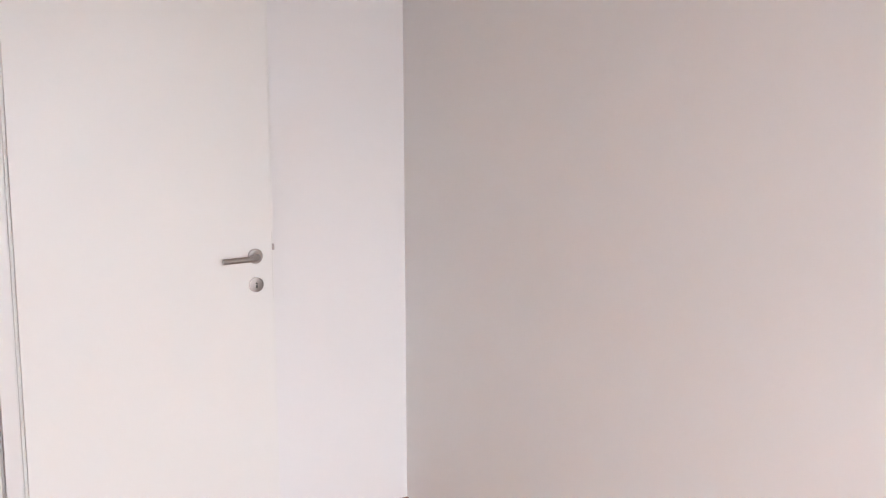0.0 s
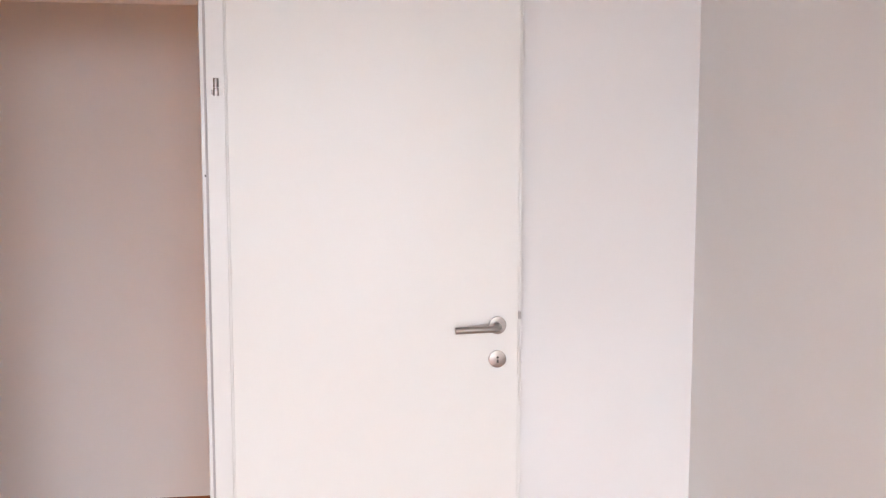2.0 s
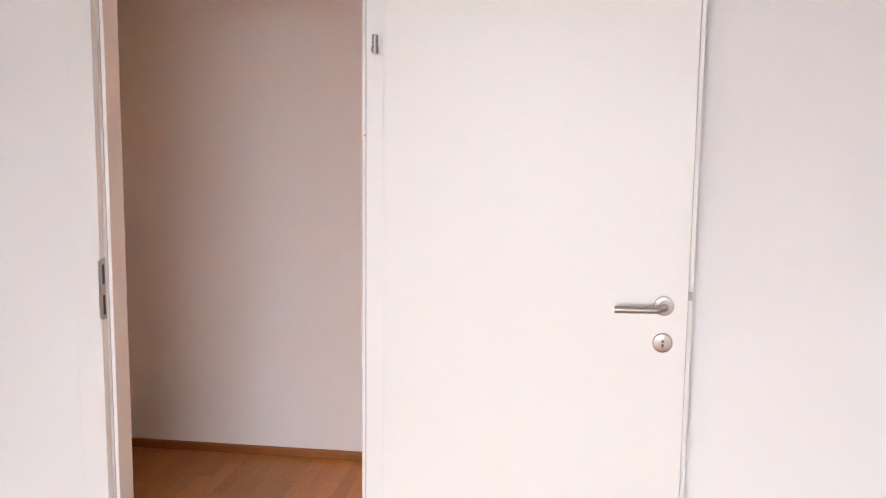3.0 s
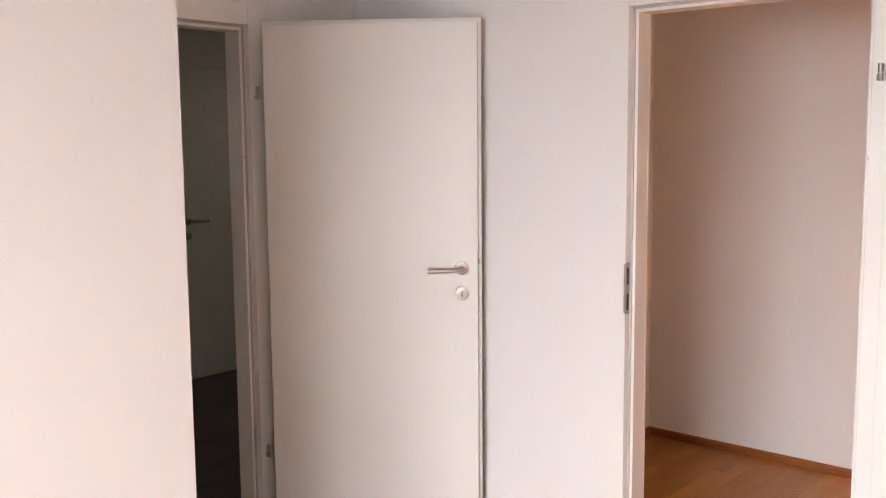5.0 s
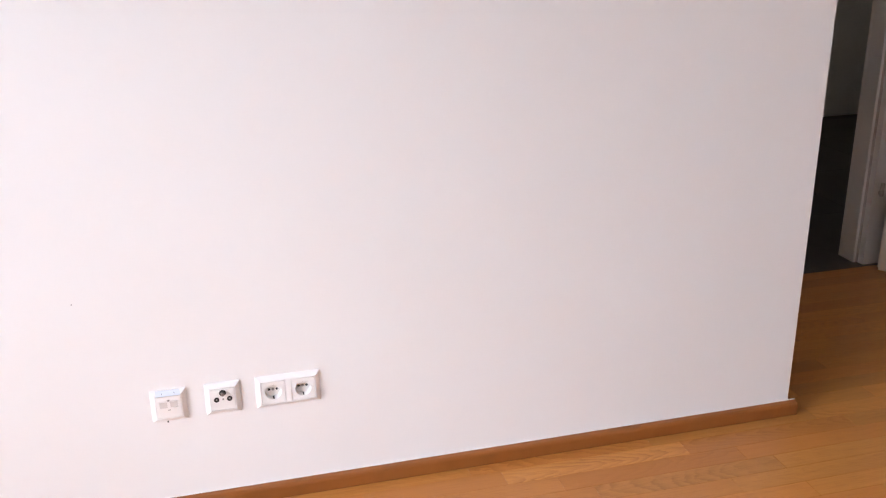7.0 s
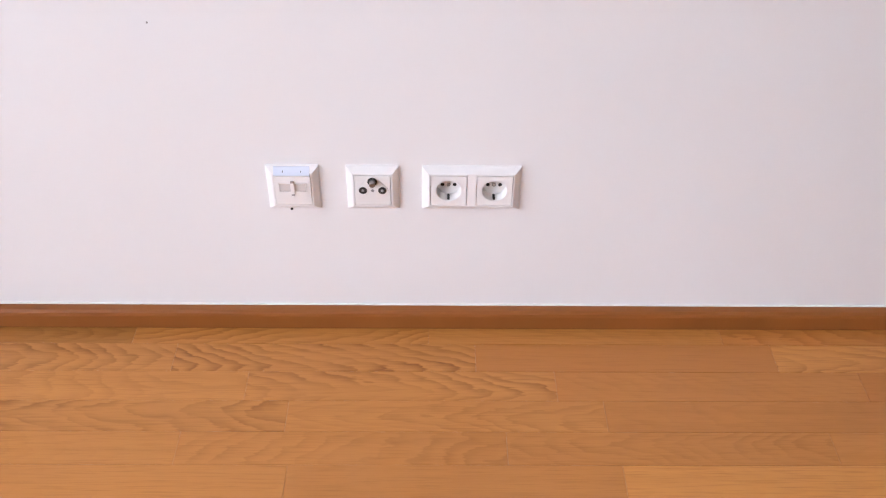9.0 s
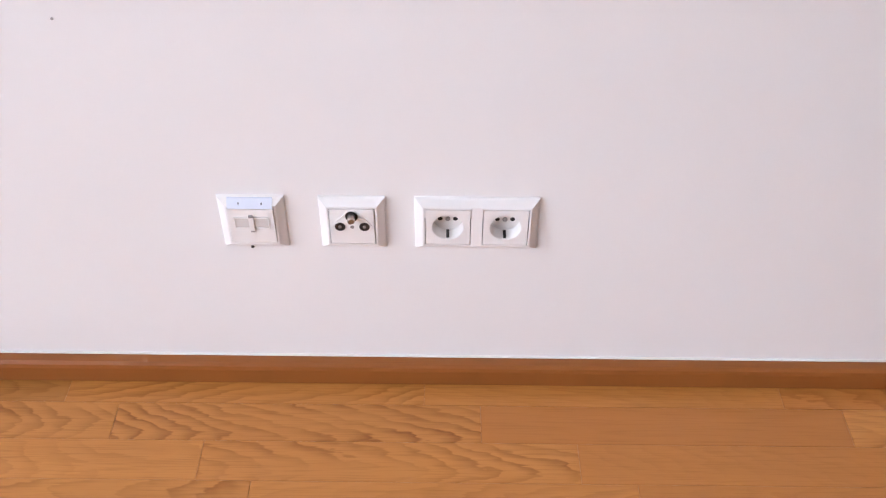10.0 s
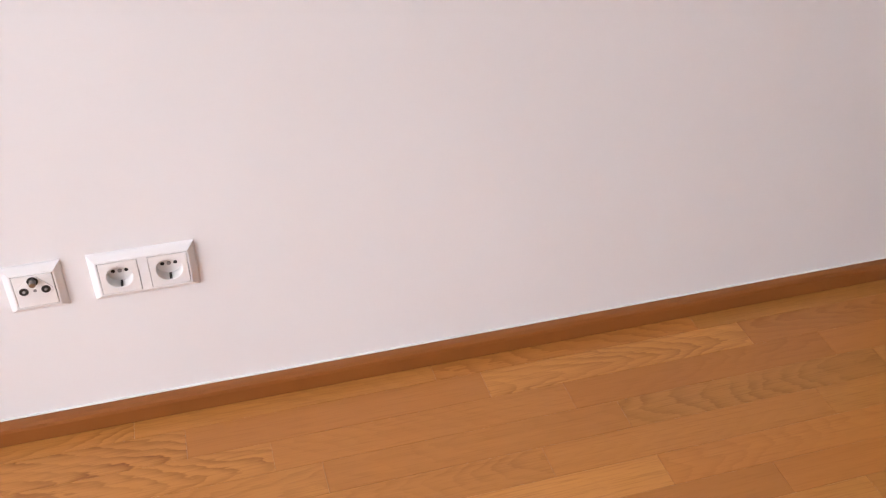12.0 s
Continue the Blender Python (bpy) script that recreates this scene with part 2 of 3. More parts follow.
structure("wall_hall_west", box(B(), HALL_W - 0.1, HALL_W, 0.10, HALL_Y + 0.1, 0, H), WALL, "white painted end wall of the hall", "wall")
# the opening is added out of view to let the hall fill lamp in
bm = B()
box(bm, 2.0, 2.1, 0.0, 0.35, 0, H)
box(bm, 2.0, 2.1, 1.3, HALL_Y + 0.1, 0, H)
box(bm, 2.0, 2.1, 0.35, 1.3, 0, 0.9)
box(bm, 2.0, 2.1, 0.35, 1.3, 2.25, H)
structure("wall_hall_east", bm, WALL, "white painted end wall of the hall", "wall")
structure("wall_hall_south", box(B(), 0.12, 2.0, 0.0, 0.1, 0, H), WALL, "white painted hall wall", "wall")
structure("ceiling", box(B(), BX - 0.1, 2.1, SOUTH - 0.2, HALL_Y + 0.1, H, H + 0.1), CEIL, "white painted ceiling", "ceiling")
# dark room behind the second doorway
DY0, DY1 = -2.0, 1.9
DOOR_Y0 = 0.545
bm = B()
box(bm, FAR_X - 0.1, FAR_X, DY0, DOOR_Y0 - 0.02, 0, H)
box(bm, FAR_X - 0.1, FAR_X, DOOR_Y0 + 0.87, DY1, 0, H)
box(bm, FAR_X - 0.1, FAR_X, DOOR_Y0 - 0.02, DOOR_Y0 + 0.87, 2.07, H)
structure("wall_dark_room_back", bm, WALL, "unlit white wall with a closed door", "wall")
structure("wall_dark_room_south", box(B(), FAR_X - 0.1, BX - 0.1, DY0 - 0.1, DY0, 0, H), WALL, "unlit white wall", "wall")
# unseen opening, made only for the dark room's fill lamp
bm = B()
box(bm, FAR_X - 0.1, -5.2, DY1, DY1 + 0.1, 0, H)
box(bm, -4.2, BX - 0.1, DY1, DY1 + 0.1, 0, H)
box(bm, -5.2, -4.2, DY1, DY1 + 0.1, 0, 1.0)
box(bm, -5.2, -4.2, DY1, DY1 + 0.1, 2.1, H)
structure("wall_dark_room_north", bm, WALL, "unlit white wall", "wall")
bm = B()
box(bm, BX - 0.10, BX - 0.001, DY0, CY - 0.10, 0, H)
box(bm, BX - 0.10, BX - 0.001, 0.10, DY1, 0, H)
structure("wall_dark_room_east", bm, WALL, "unlit white wall", "wall")
structure("ceiling_dark_room", box(B(), FAR_X - 0.1, BX - 0.1, DY0 - 0.1, DY1 + 0.1, H, H + 0.1), CEIL, "unlit white ceiling", "ceiling")
THRESH = -3.640
tile_floor = structure("floor_dark_room", box(B(), FAR_X - 0.1, THRESH, DY0, DY1, -0.06, -0.004), GROUT, "dark grey tiled floor", "floor")
floor = structure("floor", box(B(), THRESH, 2.0, SOUTH - 0.2, HALL_Y, -0.06, -0.003), SUBFLOOR,
                  "oiled oak strip parquet floor", "floor")

# added backing that keeps sky from leaking through the door gaps
structure("dark_room_light_stop", box(B(), FAR_X - 0.16, FAR_X - 0.105, DY0 - 0.1, DY1 + 0.1, -0.06, H), WALL, "added backing wall that stops light leaking round the closed door", "wall")
# outside, beyond the window
# unseen wall, added to keep low sky light out of the window
structure("backdrop", box(B(), -60, 60, -30.5, -30, -0.3, 7.5), painted("horizon_block_paint", (0.33, 0.31, 0.28), (0.27, 0.26, 0.24), 0.9, 5.0, 0.2),
          "unseen pale wall added to block the low sky outside the window", "facade")
structure("ground", box(B(), -300, 300, -300, SOUTH - 0.25, -0.4, -0.25), painted("terrace_ground", (0.28, 0.27, 0.25), (0.22, 0.22, 0.2), 0.9, 40.0, 0.3),
          "pale terrace ground outside the window", "ground")


def window():
    x0, x1, z0, z1 = WIN
    w = tagged(new("window_1"), "tall white framed glazed window door", "window", kind="structure")
    yf0, yf1 = SOUTH - 0.14, SOUTH - 0.07
    bm = B()
    box(bm, x0, x0 + 0.07, yf0, yf1, z0, z1)
    box(bm, x1 - 0.07, x1, yf0, yf1, z0, z1)
    box(bm, x0 + 0.07, x1 - 0.07, yf0, yf1, z0, z0 + 0.08)
    box(bm, x0 + 0.07, x1 - 0.07, yf0, yf1, z1 - 0.07, z1)
    part("window_frame", bm, FRAMEPAINT, w)
    xm = (x0 + x1) / 2
    part("mullion", box(B(), xm - 0.05, xm + 0.05, yf0, yf1, z0 + 0.08, z1 - 0.07), FRAMEPAINT, w)
    for a, b in ((x0 + 0.07, xm - 0.05), (xm + 0.05, x1 - 0.07)):
        pane = part("pane", box(B(), a, b, yf0 + 0.03, yf0 + 0.036, z0 + 0.08, z1 - 0.07), GLASS, w)
        pane.visible_shadow = False


window()


# ---- skirting boards ----
def skirting(x0, y0, x1, y1, nx, ny, label="reddish-brown wooden skirting board along the wall"):
    """A board along the wall line from (x0, y0) to (x1, y1); (nx, ny) points into the room."""
    prof = ((0, 0.0018), (0.021, 0.0018), (0.021, 0.029), (0.0195, 0.0345), (0.015, 0.038), (0.006, 0.0395), (0, 0.0395))
    bm = B()
    rows = [[bm.verts.new((x + nx * d, y + ny * d, z)) for d, z in prof] for x, y in ((x0, y0), (x1, y1))]
    for k in range(len(prof)):
        j = (k + 1) % len(prof)
        bm.faces.new((rows[0][k], rows[0][j], rows[1][j], rows[1][k]))
    bm.faces.new(rows[0])
    bm.faces.new(rows[1])
    ob = structure("baseboard", bm, SKIRT, label, "skirting board")
    c = B()
    ax, ay = (x0, y0) if (x0, y0) < (x1, y1) else (x1, y1)
    bx, by = (x1, y1) if (x0, y0) < (x1, y1) else (x0, y0)
    box(c, min(ax, ax + nx * .003, bx + nx * .003), max(bx, bx + nx * .003, ax + nx * .003),
        min(ay, ay + ny * .003, by + ny * .003), max(by, by + ny * .003, ay + ny * .003), 0.0395, 0.0415)
    # dark brown strip: shade of the gap under the board, put in as colour
    g = B()
    inset = 0.0195
    box(g, min(ax, ax + nx * inset, bx + nx * inset), max(bx, bx + nx * inset, ax + nx * inset),
        min(ay, ay + ny * inset, by + ny * inset), max(by, by + ny * inset, ay + ny * inset), 0.0, 0.0017)
    part("skirting_shade", g, GAP_SHADE, ob, "dark strip standing in for the shade in the gap under the skirting")
    part("caulk_line", c, CAULK, ob, "thin white sealant line")
    return ob


skirting(CX, SOUTH, CX, CY + 0.021, 1, 0)
skirting(CX, CY, BX + 0.021, CY, 0, 1)
skirting(BX, 0, -2.392, 0, 0, -1)
skirting(-1.37, 0, 0, 0, 0, -1)
skirting(0, -0.021, 0, SOUTH, -1, 0)
skirting(BX, -0.021, BX, -0.48, 1, 0)
skirting(HALL_W + 0.021, HALL_Y, 2.0, HALL_Y, 0, -1)
skirting(HALL_W, 0.1, HALL_W, HALL_Y, 1, 0)


# ---- door frames ----
def door_frame(name, m, width, label, strike_left):
    """Local x runs along the wall over the opening, the room lies at -y, the wall from y = 0 to 0.1."""
    f = tagged(new(name), label, "door frame", kind="structure")
    top, cas = 2.041, 0.081

    def jamb(sign, u):
        bm = B()

        def bar(a, b, y0, y1, bev=0.0, z1=top):
            lo, hi = sorted((u + sign * a, u + sign * b))
            box(bm, lo, hi, y0, y1, 0.001, z1, bev)
        bar(0, cas, -0.012, 0.0, 0.0015, top + cas)
        bar(0, 0.012, 0.0, 0.0215)
        bar(-0.020, 0.012, 0.0215, 0.100, 0.0015)
        bar(-0.020, 0.065, 0.1005, 0.112, 0.0015)
        part("jamb", bm, FRAMEPAINT, f)
        g = B()
        lo, hi = sorted((u - sign * 0.001, u - sign * 0.009))
        box(g, lo, hi, 0.0165, 0.0215, 0.002, top - 0.001)
        part("seal", g, SEAL_AND_SHADE, f, "grey rubber seal")

    jamb(-1, 0.0)
    jamb(1, width)
    bm = B()
    box(bm, 0.0005, width - 0.0005, -0.012, 0.0, top, top + cas, 0.0015)
    box(bm, 0, width, 0.0, 0.0215, top, top + 0.012)
    box(bm, -0.012, width + 0.012, 0.0215, 0.100, top - 0.020, top + 0.012, 0.0015)
    box(bm, -0.065, width + 0.065, 0.1005, 0.112, top - 0.020, top + 0.065, 0.0015)
    part("head", bm, FRAMEPAINT, f)
    part("seal", box(B(), 0.002, width - 0.002, 0.0165, 0.0215, top - 0.009, top - 0.001), SEAL_AND_SHADE, f, "grey rubber seal")
    u = 0.0 if strike_left else width
    s = 1 if strike_left else -1
    bm = B()
    lo, hi = sorted((u, u + s * 0.0018))
    box(bm, lo, hi, -0.0135, 0.0155, 0.961, 1.147, 0.0006)
    lo, hi = sorted((u, u - s * 0.006))
    box(bm, lo, hi, -0.0137, -0.0119, 0.966, 1.142, 0.0005)
    plate = part("strike_plate", bm, STEEL, f, "brushed steel strike plate")
    for za, zb in ((0.975, 1.035), (1.068, 1.128)):
        lo, hi = sorted((u + s * 0.0017, u + s * 0.0022))
        part("slot", box(B(), lo, hi, -0.0050, 0.0085, za, zb), DARK, plate)
    part("screw_hole", lathe(B(), ((0.0032, 0.0005), (0.0032, -0.0006)), (width - 0.010, 0.0213, 1.524), (0, 1, 0), 12), PORT_DARK, f, "tiny dark screw hole")
    f.matrix_world = m
    return f


A_LEFT, A_W = -2.287, 0.812
door_frame("door_frame_1", pose(A_LEFT, 0, 0), A_W, "white lacquered door frame with steel strike plate", True)
B_FAR = -0.588
door_frame("door_frame_2", pose(BX, B_FAR - 0.812, 0, 0, 0, 90), 0.812, "white lacquered door frame of a dark room", True)


# ---- door leaves ----
def lever_handle(parent, x, z, toward):
    """Lever on a round rose on the leaf's face (y = 0, facing -y); toward: -1 points to -x."""
    rose = part("door_handle", lathe(B(), ((0.0265, 0), (0.0265, -0.006), (0.0255, -0.0085), (0.022, -0.0095), (0.012, -0.0095)), (x, 0, z), (0, 1, 0)),
                STEEL, parent, "brushed steel lever handle on a round rose", True)
    pts = [(x, -0.004, z), (x, -0.030, z)]
    for k in range(1, 8):
        a = radians(90) * k / 7
        pts.append((x + toward * 0.022 * (1 - math.cos(a)), -0.030 - 0.022 * math.sin(a), z - 0.003 * k / 7))
    pts.append((x + toward * 0.130, -0.052, z - 0.006))
    part("lever", tube(B(), pts, 0.0098, 24), STEEL, rose, "", True)
    part("neck_ring", lathe(B(), ((0.0145, -0.009), (0.0145, -0.013), (0.013, -0.0145), (0.0098, -0.0145)), (x, 0, z), (0, 1, 0)), STEEL, rose, "", True)


def key_rose(parent, x, z):
    esc = part("key_rose", lathe(B(), ((0.0262, 0), (0.0262, -0.006), (0.0252, -0.0085), (0.023, -0.0093), (0.002, -0.0093)), (x, 0, z), (0, 1, 0)),
               STEEL, parent, "round brushed steel keyhole rose", True)
    bm = B()
    lathe(bm, ((0.0036, -0.0090), (0.0036, -0.0098)), (x, 0, z + 0.0055), (0, 1, 0), 14)
    box(bm, x - 0.0028, x + 0.0028, -0.0098, -0.0090, z - 0.011, z - 0.001)
    part("keyhole", bm, DARK, esc, "dark keyhole")


def hinge(parent, x, y, z):
    h = part("hinge", tube(B(), [(x, y, z - 0.024), (x, y, z - 0.001)], 0.0078, 16), STEEL, parent, "small steel barrel hinge", True)
    part("hinge_barrel", tube(B(), [(x, y, z + 0.001), (x, y, z + 0.026)], 0.0078, 16), STEEL, h, "", True)
    part("hinge_arm", box(B(), x - 0.013, x + 0.002, y + 0.002, y + 0.012, z - 0.020, z - 0.006, 0.001), STEEL, h)


def door_leaf(name, m, label, hinges=True):
    d = tagged(new(name), label, "door", kind="structure")
    body = B()
    box(body, 0.004, 0.837, 0.0, 0.0245, 0.008, 2.036, 0.0012)
    leaf = part("leaf", body, LACQUER, d)
    part("lip", box(B(), -0.006, 0.8515, 0.0246, 0.038, 0.008, 2.052, 0.0012), LACQUER, leaf)
    # grey strip painted as the shadow line between leaf and lip
    part("seam_shade", box(B(), 0.8372, 0.8402, 0.0234, 0.0248, 0.010, 2.034), SEAL_AND_SHADE, leaf, "thin grey strip standing in for the seam's shadow")
    lever_handle(d, 0.775, 1.083, -1)
    key_rose(d, 0.775, 0.982)
    part("latch", box(B(), 0.8368, 0.8475, 0.0035, 0.0165, 1.100, 1.122, 0.001), STEEL, d, "steel latch bolt")
    part("lock_face", box(B(), 0.8366, 0.8378, 0.002, 0.0205, 0.93, 1.17, 0.0004), STEEL, d, "steel lock face plate")
    if hinges:
        for z in (0.317, 1.774):
            hinge(d, -0.029, 0.022, z)
    d.matrix_world = m
    return d


def leaf_pose(hx, hy, fx, fy):
    return pose(hx, hy, 0, 0, 0, math.degrees(math.atan2(fy - hy, fx - hx)))


door_leaf("door_1", leaf_pose(-1.418, -0.053, -0.580, -0.083), "white lacquered flush door folded open against the wall")
door_leaf("door_2", leaf_pose(-3.580, -0.580, -2.902, -0.075), "white flush door standing open towards the corner")


def far_door():
    d = tagged(new("door_3"), "white flush door, closed, in the dark room", "door", kind="structure")
    part("leaf", box(B(), 0.0, 0.85, 0.0, 0.038, 0.008, 2.05, 0.0012), LACQUER, d)
    lever_handle(d, 0.062, 1.062, 1)
    key_rose(d, 0.062, 0.962)
    part("lock_slot", box(B(), -0.0045, -0.0005, 0.001, 0.012, 0.93, 1.10), DARK, d, "dark slit at the lock")
    d.matrix_world = pose(FAR_X + 0.008, DOOR_Y0, 0, 0, 0, 90)
    f = tagged(new("door_frame_3"), "white lacquered door frame in the dark room", "door frame", kind="structure")
    for a, b in ((-0.086, -0.005), (0.855, 0.936)):
        part("jamb", box(B(), a, b, -0.004, 0.0075, 0.001, 2.136, 0.0015), FRAMEPAINT, f)
    part("head", box(B(), -0.0045, 0.8545, -0.004, 0.0075, 2.055, 2.136, 0.0015), FRAMEPAINT, f)
    f.matrix_world = pose(FAR_X + 0.008, DOOR_Y0, 0, 0, 0, 90)


far_door()


# ---- wall outlets: local x along the wall, y = 0 at the wall, the room at -y ----
def plate(bm, w, h, holes, depth=0.0105):
    """A frame with wide sloping rims, open in the middle where the inserts sit."""
    prof = ((0, 0), (0.0006, -0.0025), (0.0022, -0.0045), (0.0090, -depth + 0.0008), (0.0105, -depth))
    loops = [[bm.verts.new((sx * (w / 2 - i), y, sz * (h / 2 - i))) for sx, sz in ((-1, -1), (1, -1), (1, 1), (-1, 1))] for i, y in prof]
    for a, b in zip(loops, loops[1:]):
        for k in range(4):
            bm.faces.new((a[k], a[(k + 1) % 4], b[(k + 1) % 4], b[k]))
    x_in, z_in = w / 2 - 0.0105, h / 2 - 0.0105
    edge = -x_in
    for c, half in holes:
        if c - half - edge > 1e-5:
            box(bm, edge, c - half, -depth, -0.002, -z_in, z_in)
        edge = c + half
    if x_in - edge > 1e-5:
        box(bm, edge, x_in, -depth, -0.002, -z_in, z_in)
    for c, half in holes:
        for za, zb in ((-z_in, -0.0285), (0.0285, z_in)):
            if zb - za > 1e-5:
                box(bm, c - half, c + half, -depth, -0.002, za, zb)
    return bm


def holed_square(bm, c, half, radius, y0, y_back, sides=32):
    """A square face with a round well in it."""
    def ring(r, y):
        return [bm.verts.new((c + r * math.cos(a), y, r * math.sin(a))) for a in (2 * math.pi * k / sides for k in range(sides))]
    outer = []
    for k in range(sides):
        a = 2 * math.pi * k / sides
        s = half / max(abs(math.cos(a)), abs(math.sin(a)))
        outer.append(bm.verts.new((c + s * math.cos(a), y0, s * math.sin(a))))
    back_outer = [bm.verts.new((v.co.x, y0 + 0.006, v.co.z)) for v in outer]
    lip, wall, back = ring(radius, y0), ring(radius - 0.0008, y0 + 0.001), ring(radius - 0.0015, y_back)
    for a, b in ((back_outer, outer), (outer, lip), (lip, wall), (wall, back)):
        for k in range(sides):
            bm.faces.new((a[k], a[(k + 1) % sides], b[(k + 1) % sides], b[k]))
    bm.faces.new(back)
    return bm


def outlet_pose(y, z):
    return pose(CX, y, z, 0, 0, 90)


def double_socket(y, z):
    s = tagged(new("double_socket"), "glossy white double mains socket on the white wall", "socket")
    part("frame", plate(B(), 0.153, 0.082, ((-0.0355, 0.0285), (0.0355, 0.0285))), PLASTIC, s, "glossy white frame")
    for c in (-0.0355, 0.0355):
        ins = part("insert", holed_square(B(), c, 0.0274, 0.0198, -0.0108, 0.0065), INSERT, s, "", True)
        for dx in (-0.0095, 0.0095):
            part("pin_hole", lathe(B(), ((0.0030, 0.0064), (0.0030, 0.0058)), (c + dx, 0, 0), (0, 1, 0), 14), DARK, ins, "dark pin hole")
        part("screw", lathe(B(), ((0.0032, 0.0064), (0.0032, 0.0050), (0.0026, 0.0046)), (c, 0, 0), (0, 1, 0), 14), PORT, ins, "", True)
        for sgn in (-1, 1):
            zc = sgn * 0.0184
            part("earth_clip", box(B(), c - 0.0019, c + 0.0019, -0.0085, 0.0063, zc - 0.0007, zc + 0.0007, 0.0003), PORT_DARK, ins, "dark metal earth clip")
    s.matrix_world = outlet_pose(y, z)


def antenna_outlet(y, z):
    s = tagged(new("antenna_outlet"), "white aerial outlet with three round connectors", "wall outlet")
    part("frame", plate(B(), 0.082, 0.082, ((0.0, 0.0285),)), PLASTIC, s, "glossy white frame")
    ins = part("insert", box(B(), -0.0274, 0.0274, -0.0112, -0.003, -0.0274, 0.0274, 0.0006), INSERT, s)
    # rounded triangular field
    bm = B()
    pts = []
    up = 0.0065
    for cx, cz, r, a0, a1 in ((0.0, 0.0125, 0.0085, 45, 135), (-0.0175, -0.006, 0.0075, 135, 270), (0.0175, -0.006, 0.0075, 270, 405)):
        for k in range(9):
            a = radians(a0 + (a1 - a0) * k / 8)
            pts.append((cx + r * math.cos(a), cz + up + r * math.sin(a)))
    lo, hi = [bm.verts.new((x, -0.0107, z)) for x, z in pts], [bm.verts.new((x * 0.97, -0.0121, z * 0.97)) for x, z in pts]
    for k in range(len(pts)):
        j = (k + 1) % len(pts)
        bm.faces.new((lo[k], lo[j], hi[j], hi[k]))
    bm.faces.new(hi)
    part("connector_field", bm, INSERT, ins)
    for cx, cz, r in ((0.0, up + 0.0110, 0.0078), (-0.0150, up - 0.0055, 0.0064), (0.0150, up - 0.0055, 0.0064)):
        c = part("connector", lathe(B(), ((r, -0.0120), (r, -0.0128), (r * 0.72, -0.0128), (r * 0.66, -0.0122)), (cx, 0, cz), (0, 1, 0), 24), PORT_DARK, ins, "dark round connector", True)
        long, core = (0.0215, r * 0.6) if cz > up else (0.0132, r * 0.32)
        part("contact", lathe(B(), ((core, -0.0122), (core, -long), (core - 0.0008, -long - 0.001)), (cx, 0, cz), (0, 1, 0), 20), STEEL if cz > up else PORT, c, "", True)
    part("screw", lathe(B(), ((0.0024, -0.0120), (0.0024, -0.0128)), (0, 0, up - 0.0058), (0, 1, 0), 14), PORT, ins)
    s.matrix_world = outlet_pose(y, z)


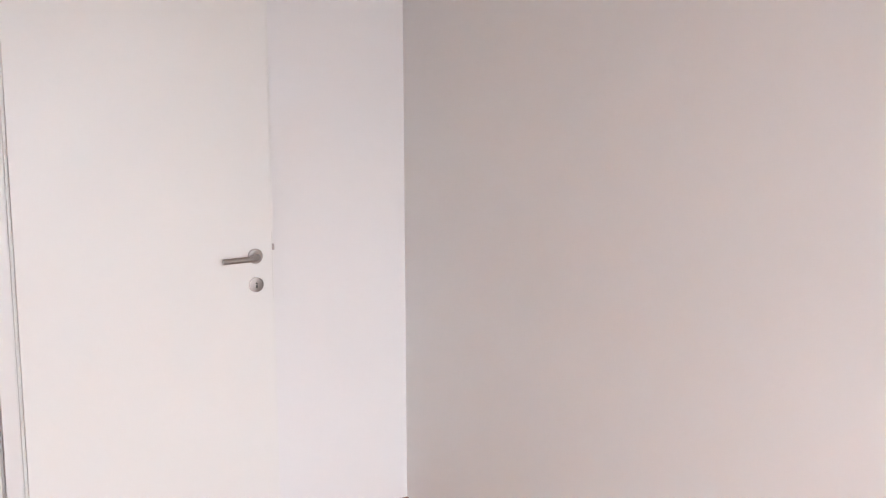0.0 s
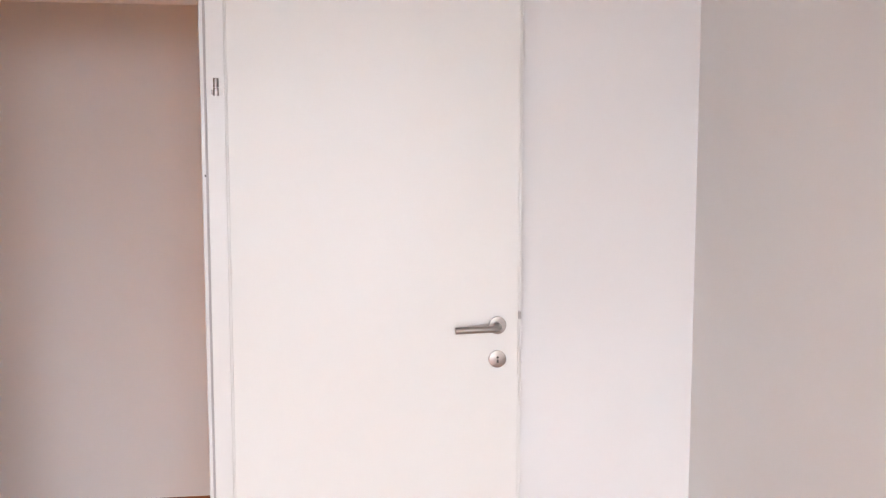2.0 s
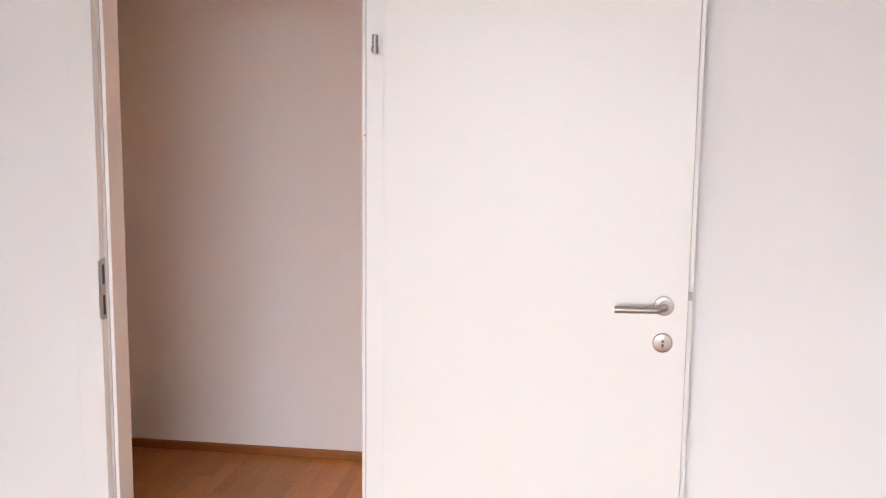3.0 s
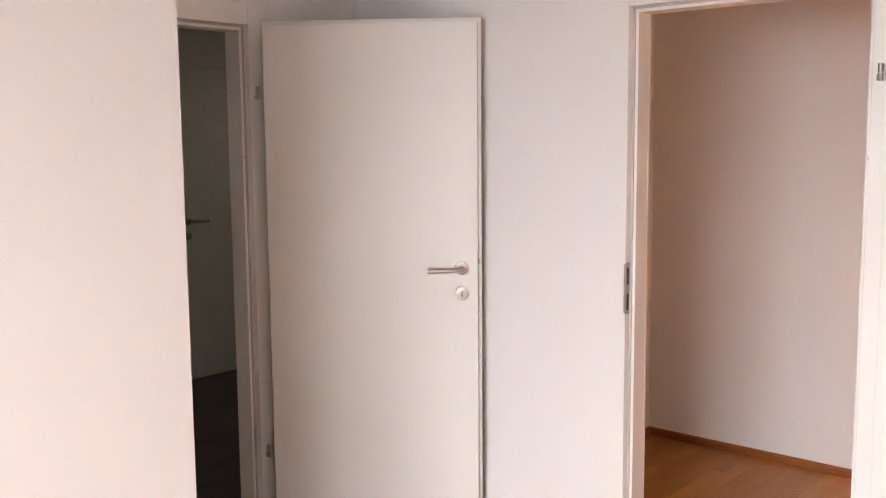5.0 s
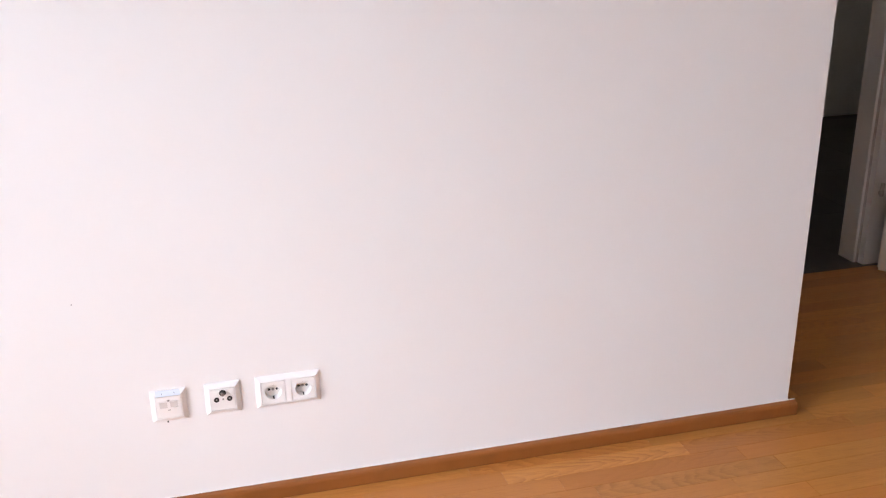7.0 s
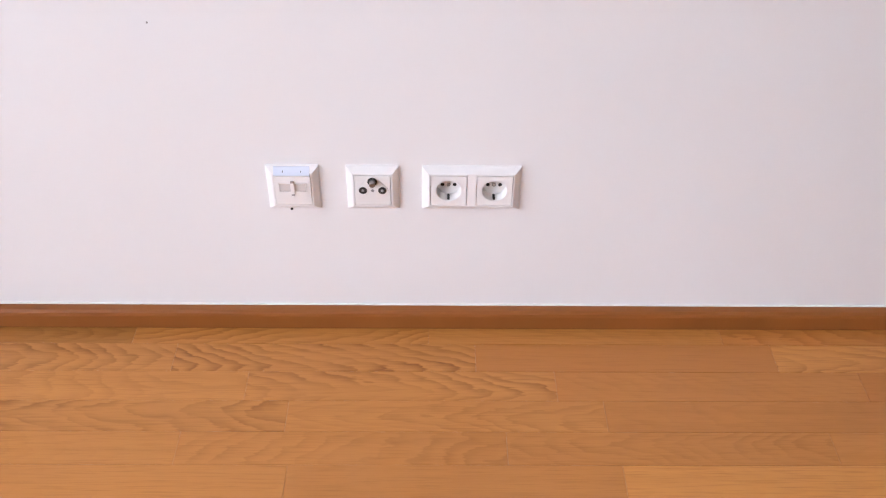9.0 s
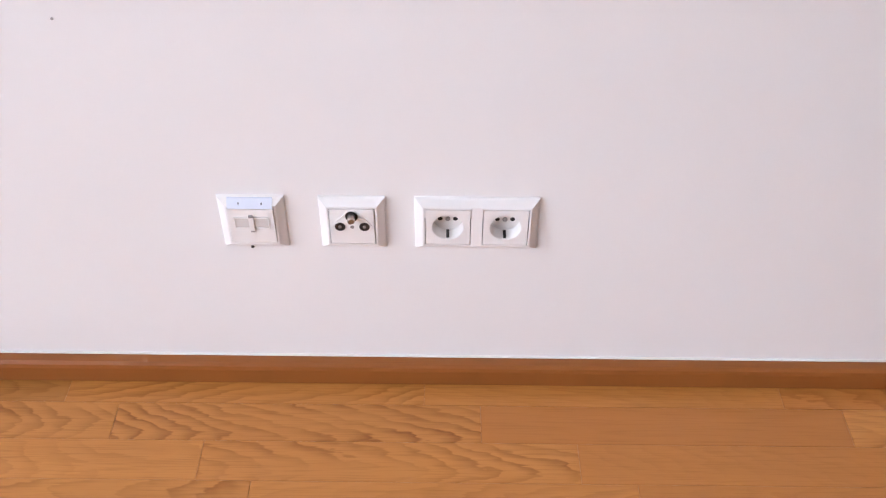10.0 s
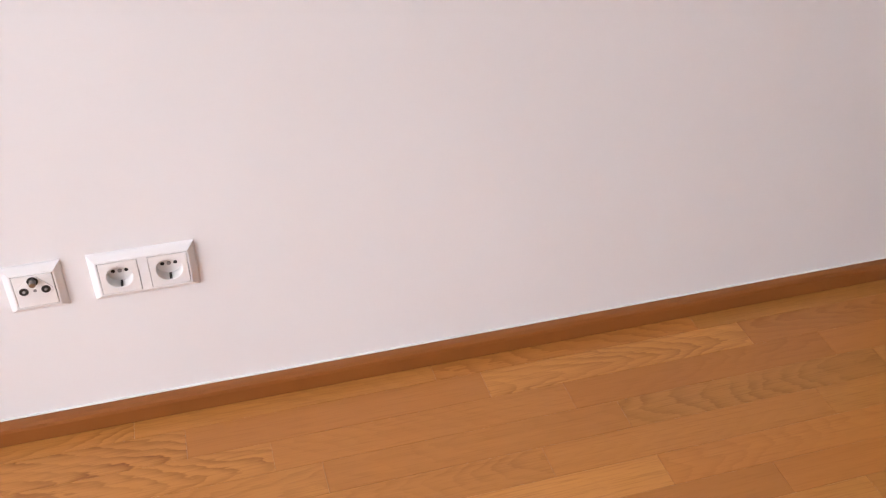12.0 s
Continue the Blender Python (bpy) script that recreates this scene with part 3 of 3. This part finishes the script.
def data_outlet(y, z):
    s = tagged(new("data_outlet"), "white network outlet with two shuttered ports and a pale label strip", "wall outlet")
    part("frame", plate(B(), 0.082, 0.082, ((0.0, 0.0285),)), PLASTIC, s, "glossy white frame")
    bm = B()
    # lower flap leans forward at its top edge
    vs = [bm.verts.new(p) for p in ((-0.028, -0.0108, -0.028), (0.028, -0.0108, -0.028), (0.028, -0.0128, 0.0270), (-0.028, -0.0128, 0.0270),
                                    (-0.028, -0.003, -0.028), (0.028, -0.003, -0.028), (0.028, -0.003, 0.0270), (-0.028, -0.003, 0.0270))]
    for f in ((0, 1, 2, 3), (4, 7, 6, 5), (0, 4, 5, 1), (1, 5, 6, 2), (2, 6, 7, 3), (3, 7, 4, 0)):
        bm.faces.new([vs[i] for i in f])
    bmesh.ops.bevel(bm, geom=list(bm.edges), offset=0.0006, segments=2, profile=0.5, affect="EDGES")
    flap = part("insert", bm, INSERT, s)
    lean = math.degrees(math.atan2(0.0020, 0.055))
    bm = B()
    vs = [bm.verts.new((x, y, z)) for x in (-0.0275, 0.0275) for y, z in ((-0.0126, 0.0285), (-0.0055, 0.0396), (-0.0030, 0.0396), (-0.0030, 0.0285))]
    for f in ((0, 1, 2, 3), (4, 7, 6, 5), (0, 4, 5, 1), (1, 5, 6, 2), (2, 6, 7, 3), (3, 7, 4, 0)):
        bm.faces.new([vs[i] for i in f])
    strip = part("label_strip", bm, STRIPMAT, s, "pale blue clear label strip")
    for dx in (-0.0135, 0.0145):
        part("label_mark", box(B(), dx - 0.0005, dx + 0.0005, -0.0104, -0.0088, 0.0325, 0.0352), DARK, strip, "small dark mark")

    def on_flap(bm, a, b, z0, z1, d0, d1):
        first = len(bm.verts)
        box(bm, a, b, d0, d1, z0, z1)
        bm.verts.ensure_lookup_table()
        bmesh.ops.transform(bm, matrix=Matrix.Translation((0, -0.0120, 0.0060)) @ pose(0, 0, 0, lean), verts=bm.verts[first:])
    for sgn in (-1, 1):
        a, b = sorted((sgn * 0.0035, sgn * 0.0205))
        bm = B()
        on_flap(bm, a, b, -0.0075, 0.0075, -0.0006, 0.002)
        port = part("port_shutter", bm, SHUTTER_SHADED, flap)
        rim = B()
        on_flap(rim, a - 0.001, b + 0.001, 0.0075, 0.0090, -0.0016, 0.002)
        on_flap(rim, a - 0.001, b + 0.001, -0.0090, -0.0075, -0.0016, 0.002)
        out = sgn * 0.0215
        on_flap(rim, min(out, out - sgn * 0.001), max(out, out - sgn * 0.001), -0.0075, 0.0075, -0.0016, 0.002)
        part("rim", rim, INSERT, port)
    bm = B()
    on_flap(bm, -0.0030, 0.0030, -0.0115, 0.0100, -0.0028, 0.001)
    part("middle_bar", bm, INSERT, flap)
    bm = B()
    on_flap(bm, -0.0026, 0.0026, -0.0150, -0.0112, -0.0016, 0.001)
    part("notch", bm, PORT, flap, "grey release notch")
    bm = B()
    on_flap(bm, -0.0026, 0.0026, 0.0100, 0.0125, -0.0030, 0.001)
    part("notch", bm, PORT, flap, "grey release notch")
    s.matrix_world = outlet_pose(y, z)


data_outlet(-3.176, PZ)
antenna_outlet(-3.053, PZ)
double_socket(SOCKET_Y, PZ)
tagged(part("wall_plug_hole", lathe(B(), ((0.0022, 0.0002), (0.0022, 0.0012)), (CX, -3.183, 0.2465), (1, 0, 0), 12), DARK),
       "tiny dark hole in the wall below the outlet", "hole")
tagged(part("wall_speck", lathe(B(), ((0.0016, 0.0002), (0.0016, 0.001)), (CX, -3.352, 0.567), (1, 0, 0), 10), PORT),
       "tiny grey speck on the white wall", "mark")


# ---- floor pieces: oak strips along y, dark tiles ----
LONG, GAP = 0.505, 0.0002
# strips beside the sockets, by row and place in the row: flamed, red, light
CUT = {(-1, -1): (0.6, 0.1, 0.6), (-1, 0): (0.1, 0.15, 0.6), (0, -2): (0.8, 0.0, 0.6), (0, -1): (1.0, 0.1, 0.6), (0, 0): (0.0, 0.8, 0.4),
       (1, -2): (0.2, 0.0, 0.8), (1, -1): (0.8, 0.1, 0.7), (1, 0): (0.1, 0.55, 0.5), (2, -2): (0.8, 0.1, 0.5), (2, -1): (0.3, 0.2, 0.6),
       (2, 0): (0.1, 0.6, 0.4), (3, -1): (0.3, 0.3, 0.5), (3, 0): (0.3, 0.4, 0.5)}
FIRST = {-1: -2.966, 0: -2.887, 1: -2.757, 2: -2.684}


def strip_mesh(length, mat):
    bm = B()
    w, l, c = STRIP / 2 - GAP / 2, length / 2 - GAP / 2, 0.0004
    lo = [bm.verts.new((sx * w, sy * l, -0.003)) for sx, sy in ((-1, -1), (1, -1), (1, 1), (-1, 1))]
    mid = [bm.verts.new((v.co.x, v.co.y, -c)) for v in lo]
    hi = [bm.verts.new((sx * (w - c), sy * (l - c), 0.0)) for sx, sy in ((-1, -1), (1, -1), (1, 1), (-1, 1))]
    for a, b in ((lo, mid), (mid, hi)):
        for k in range(4):
            bm.faces.new((a[k], a[(k + 1) % 4], b[(k + 1) % 4], b[k]))
    bm.faces.new(hi)
    return mesh_of("plank", bm, mat)


piece = strip_mesh(LONG, OAK_PIECE)
field_v, field_f = [], []
rng = random.Random(7)
count = 0
row_lo, row_hi = math.floor((THRESH - ROW0) / STRIP), math.floor((2.0 - ROW0) / STRIP)
for r in range(row_lo, row_hi + 1):
    xa = ROW0 + r * STRIP
    joint = FIRST.get(r, -2.9 + (r * 0.173) % LONG + rng.uniform(-0.05, 0.05))
    y = joint - LONG * math.ceil((joint - SOUTH + 0.2) / LONG)
    while y < HALL_Y:
        ya, yb = max(y, SOUTH - 0.2), min(y + LONG, HALL_Y)
        xa2, xb2 = max(xa, THRESH), min(xa + STRIP, 2.0)
        whole = yb - ya > LONG - 1e-4 and xb2 - xa2 > STRIP - 1e-4
        outside = (xb2 < CX - 0.1 and yb < CY - 0.1) or (xa2 > 0.0 and yb < 0) or (xb2 < HALL_W - 0.1 and ya > 0.1)
        near = (-2.80 < xa < -2.0 and -4.0 < y < -1.3) or (-3.7 < xa < -1.55 and -1.75 < y < -0.1)
        if yb - ya > 0.002 and not outside:
            if whole and near and count < 300:
                ob = new("plank", piece)
                ob.location = (xa + STRIP / 2, y + LONG / 2, 0)
                ob.parent = floor
                # how flamed, how red and how light the strip is
                luck = (max(0.0, rng.uniform(-0.8, 0.65)), max(0.0, rng.uniform(-0.8, 0.9)), rng.random())
                ob.color = (*CUT.get((r, round((y - joint) / LONG)), luck), 1)
                count += 1
            else:
                k = len(field_v)
                g, c = GAP / 2, 0.0004
                for d, z in ((g, -0.003), (g, -c), (g + c, 0.0)):
                    field_v += [(xa2 + d, ya + d, z), (xb2 - d, ya + d, z), (xb2 - d, yb - d, z), (xa2 + d, yb - d, z)]
                for lvl in (0, 4):
                    field_f += [(k + lvl + i, k + lvl + (i + 1) % 4, k + lvl + 4 + (i + 1) % 4, k + lvl + 4 + i) for i in range(4)]
                field_f.append((k + 8, k + 9, k + 10, k + 11))
        y += LONG
me = bpy.data.meshes.new("parquet_field")
me.from_pydata(field_v, [], field_f)
me.materials.append(OAK_FIELD)
field = tagged(new("parquet_field", me), "oak parquet strips farther off", kind="stuff")
field.parent = floor

tile_bm = box(B(), -0.2985, 0.2985, -0.2985, 0.2985, -0.004, 0.0, 0.001)
tile_me = mesh_of("tile", tile_bm, TILE)
ty = DY0 + 0.3
while ty < DY1:
    tx = THRESH - 0.30
    while tx > FAR_X:
        ob = new("tile", tile_me)
        ob.location = (tx, ty, 0)
        ob.parent = tile_floor
        tx -= 0.6
    ty += 0.6
